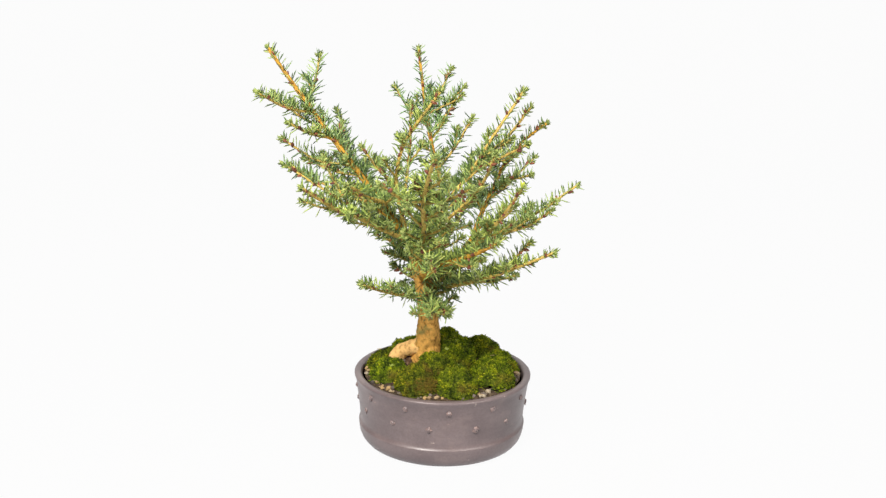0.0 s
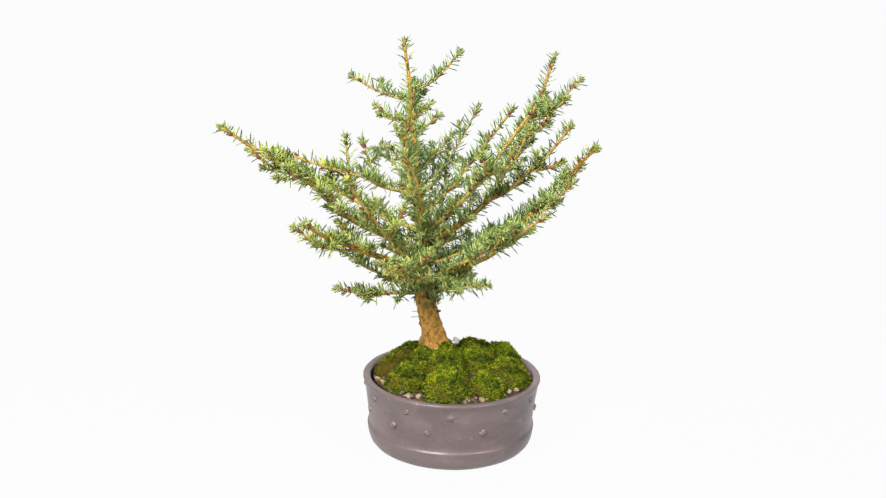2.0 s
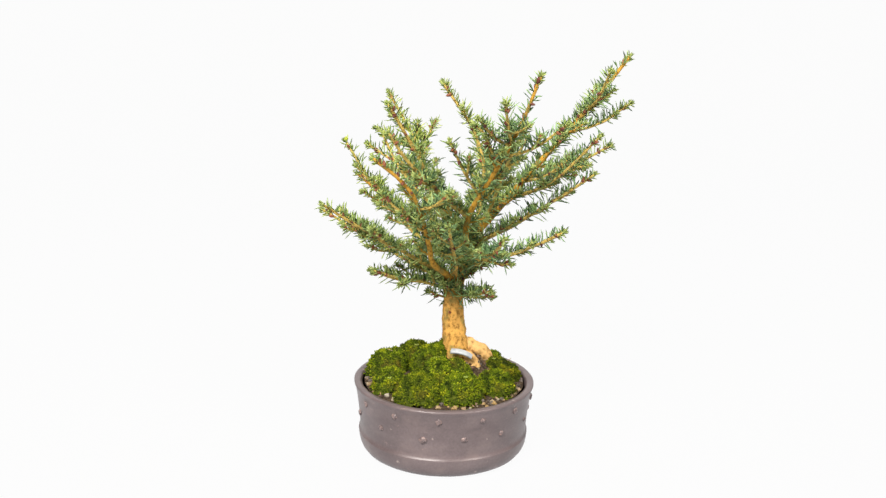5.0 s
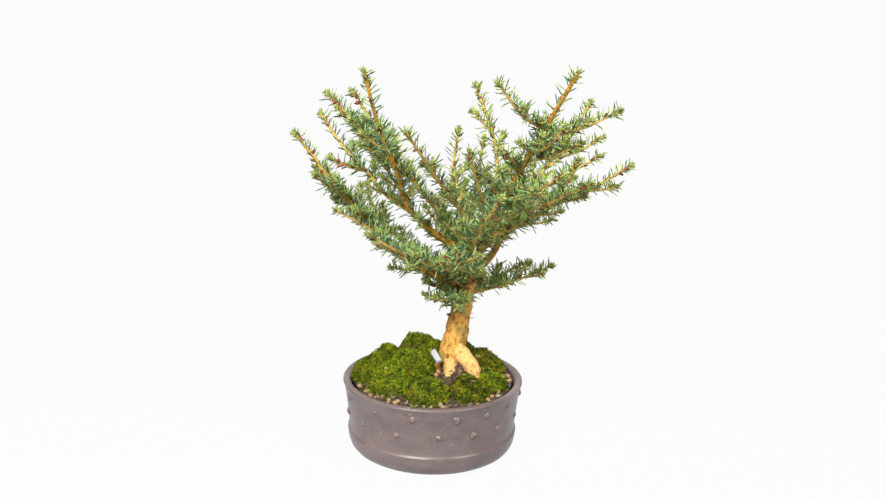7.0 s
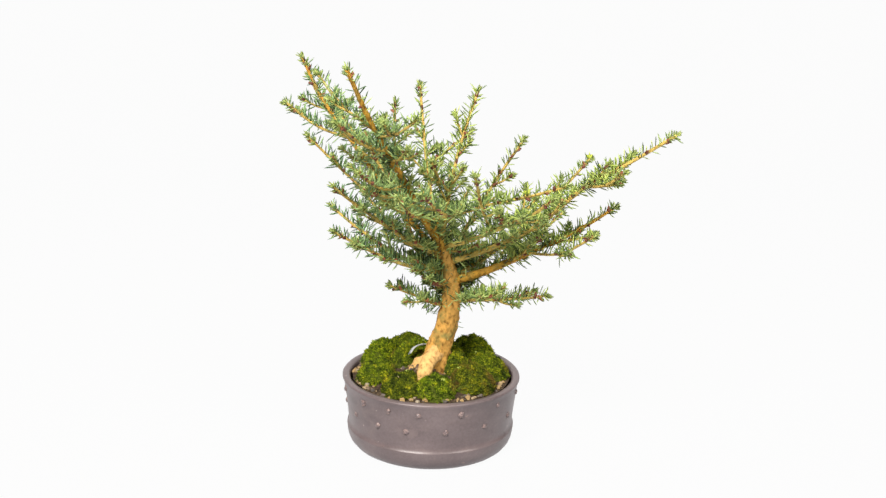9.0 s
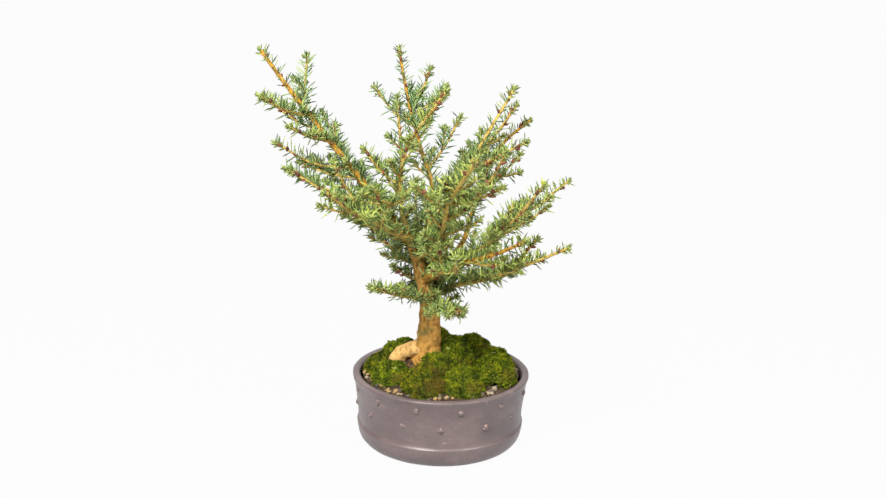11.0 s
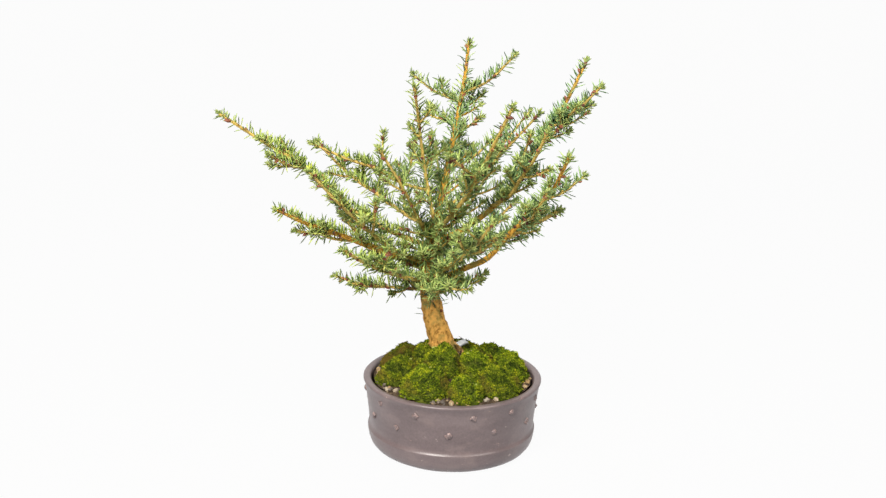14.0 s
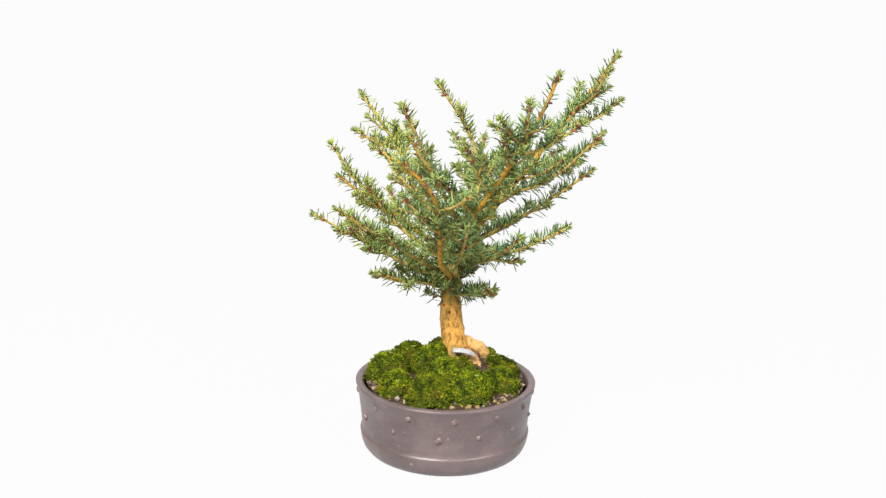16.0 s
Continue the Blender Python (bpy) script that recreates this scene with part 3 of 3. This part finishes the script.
branch("limb_a", [(-0.0308, -0.0098, 0.2373), (0.0000, 0.0140, 0.2758), (0.0280, 0.0308, 0.3108), (0.0525, 0.0441, 0.3493), (0.0854, 0.0609, 0.3976)], 0.0036, 0.0014, 0.05, 1.0, 0.12)
# the long bare-based limb
branch("limb_d", [(-0.0154, -0.0084, 0.1862), (0.0042, 0.0168, 0.2044), (0.0294, 0.0455, 0.2261), (0.0420, 0.0651, 0.2541), (0.0686, 0.1036, 0.3059), (0.0896, 0.1120, 0.3318), (0.1169, 0.1148, 0.3535)], 0.0052, 0.0015, 0.40, 0.8, 0.38)
side_shoot("limb_d", 0.70, (0.0490, 0.1428, 0.3220), 0.08)
side_shoot("limb_d", 0.62, (0.1036, 0.0966, 0.3157), 0.08)
side_shoot("limb_d", 0.55, (0.0826, 0.0924, 0.2947), 0.06)
side_shoot("limb_d", 0.50, (0.0280, 0.1050, 0.2842), 0.08)
branch("limb_e", [(-0.0126, -0.0112, 0.1918), (0.0280, 0.0042, 0.2163), (0.0735, 0.0238, 0.2464), (0.1120, 0.0322, 0.2702), (0.1477, 0.0406, 0.2947)], 0.0034, 0.0013, 0.05, 1.0, 0.12)
side_shoot("limb_e", 0.50, (0.1176, 0.0070, 0.2730), 0.08)
side_shoot("limb_e", 0.45, (0.0980, 0.0525, 0.2688), 0.08)
branch("limb_f", [(-0.0112, -0.0154, 0.1862), (0.0168, -0.0392, 0.1988), (0.0420, -0.0644, 0.2128), (0.0770, -0.0875, 0.2338), (0.1106, -0.1078, 0.2548)], 0.0032, 0.0013, 0.05, 1.0, 0.12)
side_shoot("limb_f", 0.50, (0.0897, -0.0600, 0.2526), 0.06)
side_shoot("limb_f", 0.45, (0.0728, -0.0525, 0.2233), 0.08)
branch("low_a", [(-0.0084, -0.0112, 0.1778), (0.0210, -0.0028, 0.1904), (0.0518, 0.0021, 0.1988), (0.0812, 0.0014, 0.2093)], 0.0024, 0.0013, 0.05, 0.9, 0.17)
side_shoot("low_a", 0.40, (0.0784, -0.0182, 0.2044), 0.06)
# the limbs over the front
branch("limb_g", [(-0.0224, -0.0196, 0.2002), (-0.0196, -0.0581, 0.2156), (0.0028, -0.1120, 0.2422), (0.0280, -0.1498, 0.2618), (0.0497, -0.1792, 0.2814)], 0.0066, 0.0014, 0.26, 0.5, 0.40)
side_shoot("limb_g", 0.45, (-0.0147, -0.1694, 0.2625), 0.12)
side_shoot("limb_g", 0.60, (0.0294, -0.1610, 0.2541), 0.04)
side_shoot("limb_g", 0.35, (-0.0238, -0.1162, 0.2625), 0.06)
limb_h = branch("limb_h", [(-0.0210, -0.0224, 0.2058), (0.0126, -0.0574, 0.2310), (0.0406, -0.0910, 0.2653), (0.0588, -0.1190, 0.2968), (0.0735, -0.1435, 0.3276)], 0.0036, 0.0013, 0.07, 0.9, 0.17)
fresh_bud(limb_h, (0.0735, -0.1435, 0.3290))
side_shoot("limb_h", 0.45, (0.0602, -0.0756, 0.2940), 0.04)
branch("limb_k", [(-0.0308, -0.0182, 0.2233), (-0.0266, -0.0616, 0.2422), (-0.0210, -0.1092, 0.2702), (-0.0210, -0.1540, 0.3122), (-0.0168, -0.1995, 0.3423), (-0.0098, -0.2436, 0.3724)], 0.0040, 0.0015, 0.0, 1.0, 0.12)
side_shoot("limb_k", 0.60, (0.0224, -0.1890, 0.3346), 0.06)
side_shoot("limb_k", 0.66, (-0.0280, -0.1806, 0.3416), 0.03)
side_shoot("limb_k", 0.62, (-0.0595, -0.2023, 0.3395), 0.08)
side_shoot("limb_k", 0.50, (-0.0070, -0.1225, 0.2954), 0.04)
branch("limb_m", [(-0.0392, -0.0154, 0.2422), (-0.0595, -0.0490, 0.2576), (-0.0854, -0.0875, 0.2800), (-0.1120, -0.1204, 0.2996), (-0.1372, -0.1484, 0.3234)], 0.0036, 0.0014, 0.10, 1.0, 0.17)
limb_s = branch("limb_s", [(-0.0686, 0.0000, 0.2758), (-0.0627, -0.0462, 0.2886), (-0.0806, -0.0664, 0.2989), (-0.0832, -0.1103, 0.3124), (-0.0947, -0.1520, 0.3284)], 0.0026, 0.0013, 0.0, 0.4, 0.3)
fresh_bud(limb_s, (-0.0832, -0.1103, 0.3154))
side_shoot("limb_s", 0.30, (-0.1721, -0.0291, 0.3244), 0.10)
side_shoot("limb_m", 0.42, (-0.1267, -0.0686, 0.3374), 0.12)
side_shoot("limb_m", 0.55, (-0.1246, -0.0910, 0.3038), 0.08)
# low tier behind
branch("limb_n", [(-0.0238, -0.0084, 0.2030), (-0.0252, 0.0280, 0.2156), (-0.0224, 0.0700, 0.2338), (-0.0196, 0.1015, 0.2513), (-0.0161, 0.1288, 0.2688)], 0.0032, 0.0013, 0.05, 1.0, 0.12)
side_shoot("limb_n", 0.50, (-0.0392, 0.0938, 0.2324), 0.05)
branch("limb_o", [(-0.0210, -0.0070, 0.2058), (0.0000, 0.0350, 0.2254), (0.0182, 0.0735, 0.2492), (0.0406, 0.1204, 0.2828)], 0.0030, 0.0013, 0.05, 1.0, 0.12)
branch("limb_p", [(-0.0294, -0.0084, 0.2093), (-0.0546, 0.0280, 0.2212), (-0.0770, 0.0595, 0.2394), (-0.1008, 0.0896, 0.2618)], 0.0032, 0.0013, 0.05, 1.0, 0.12)
branch("limb_r", [(-0.0350, -0.0084, 0.2282), (-0.0644, 0.0224, 0.2520), (-0.0938, 0.0448, 0.2779), (-0.1190, 0.0588, 0.2982), (-0.1421, 0.0721, 0.3185)], 0.0032, 0.0013, 0.10, 0.8, 0.3)
side_shoot("leader", 0.60, (-0.1939, 0.0469, 0.3899), 0.08)
branch("low_b", [(-0.0168, -0.0070, 0.1708), (-0.0252, 0.0210, 0.1778), (-0.0371, 0.0504, 0.1904)], 0.0022, 0.0012, 0.05, 0.9, 0.22)
branch("low_c", [(-0.0210, -0.0168, 0.1764), (-0.0434, -0.0434, 0.1862), (-0.0644, -0.0658, 0.1974), (-0.0833, -0.0854, 0.2100)], 0.0024, 0.0012, 0.05, 0.9, 0.17)
branch("low_d", [(-0.0182, -0.0168, 0.1750), (-0.0140, -0.0560, 0.1792), (-0.0098, -0.0896, 0.1834), (-0.0140, -0.1211, 0.1918)], 0.0024, 0.0012, 0.05, 0.9, 0.17)
side_shoot("low_d", 0.45, (0.0056, -0.1015, 0.1890), 0.04)

# short bushy twigs round the fork
for i in range(26):
    f = 0.48 + 0.52 * i / 25
    start = CURVES["trunk"][min(int(f * len(CURVES["trunk"])), len(CURVES["trunk"]) - 1)]
    a = 2.4 * i
    if 2.8 < a % 6.2832 < 4.7:
        continue
    way = Vector((math.cos(a), math.sin(a), random.uniform(0.15, 0.75))).normalized()
    reach = random.uniform(0.030, 0.060) * (0.6 + 0.4 * f)
    branch("fork", [start, start + way * reach * 0.5 - Vector((0, 0, 0.06 * reach)), start + way * reach], 0.0016, 0.0011, 0.0, 0.8, 0.3, "", 1.25)

# ---- pot, soil, moss and strip ----
turning = [tree, bonsai_pot(), potting_soil(), cord_stub()]
DRY = ((-0.0274, -0.0580), (-0.0060, 0.0280))
for x, y, a, b, height, tilt in (
        (-0.0675, 0.0127, 0.0250, 0.0220, 0.0150, 80), (-0.0622, -0.0253, 0.0250, 0.0220, 0.0160, 110), (-0.0274, -0.0580, 0.0290, 0.0260, 0.0210, 150),
        (0.0158, -0.0633, 0.0260, 0.0260, 0.0220, 10), (0.0559, -0.0338, 0.0300, 0.0280, 0.0240, 60), (0.0686, 0.0106, 0.0230, 0.0210, 0.0190, 90),
        (0.0475, 0.0485, 0.0300, 0.0270, 0.0240, 135), (0.0042, 0.0644, 0.0290, 0.0240, 0.0240, 0), (-0.0422, 0.0517, 0.0260, 0.0230, 0.0190, 40),
        (0.0110, -0.0140, 0.0310, 0.0250, 0.0285, 20), (0.0170, 0.0250, 0.0260, 0.0230, 0.0250, 60), (-0.0090, -0.0300, 0.0235, 0.0195, 0.0265, 0),
        (-0.0060, 0.0280, 0.0230, 0.0180, 0.0220, 100)):
    turning.append(moss_cushion(POT.x + x, POT.y + y, 0.90 * a, 0.90 * b, 0.95 * height, tilt, (x, y) in DRY))


def motions():
    """All that stands on the turntable goes round with it."""
    for ob in turning:
        home = Matrix.Translation(ob.location)
        walk(ob, [(t, turn(t) @ home) for t in DEEP_TURN])


motions()
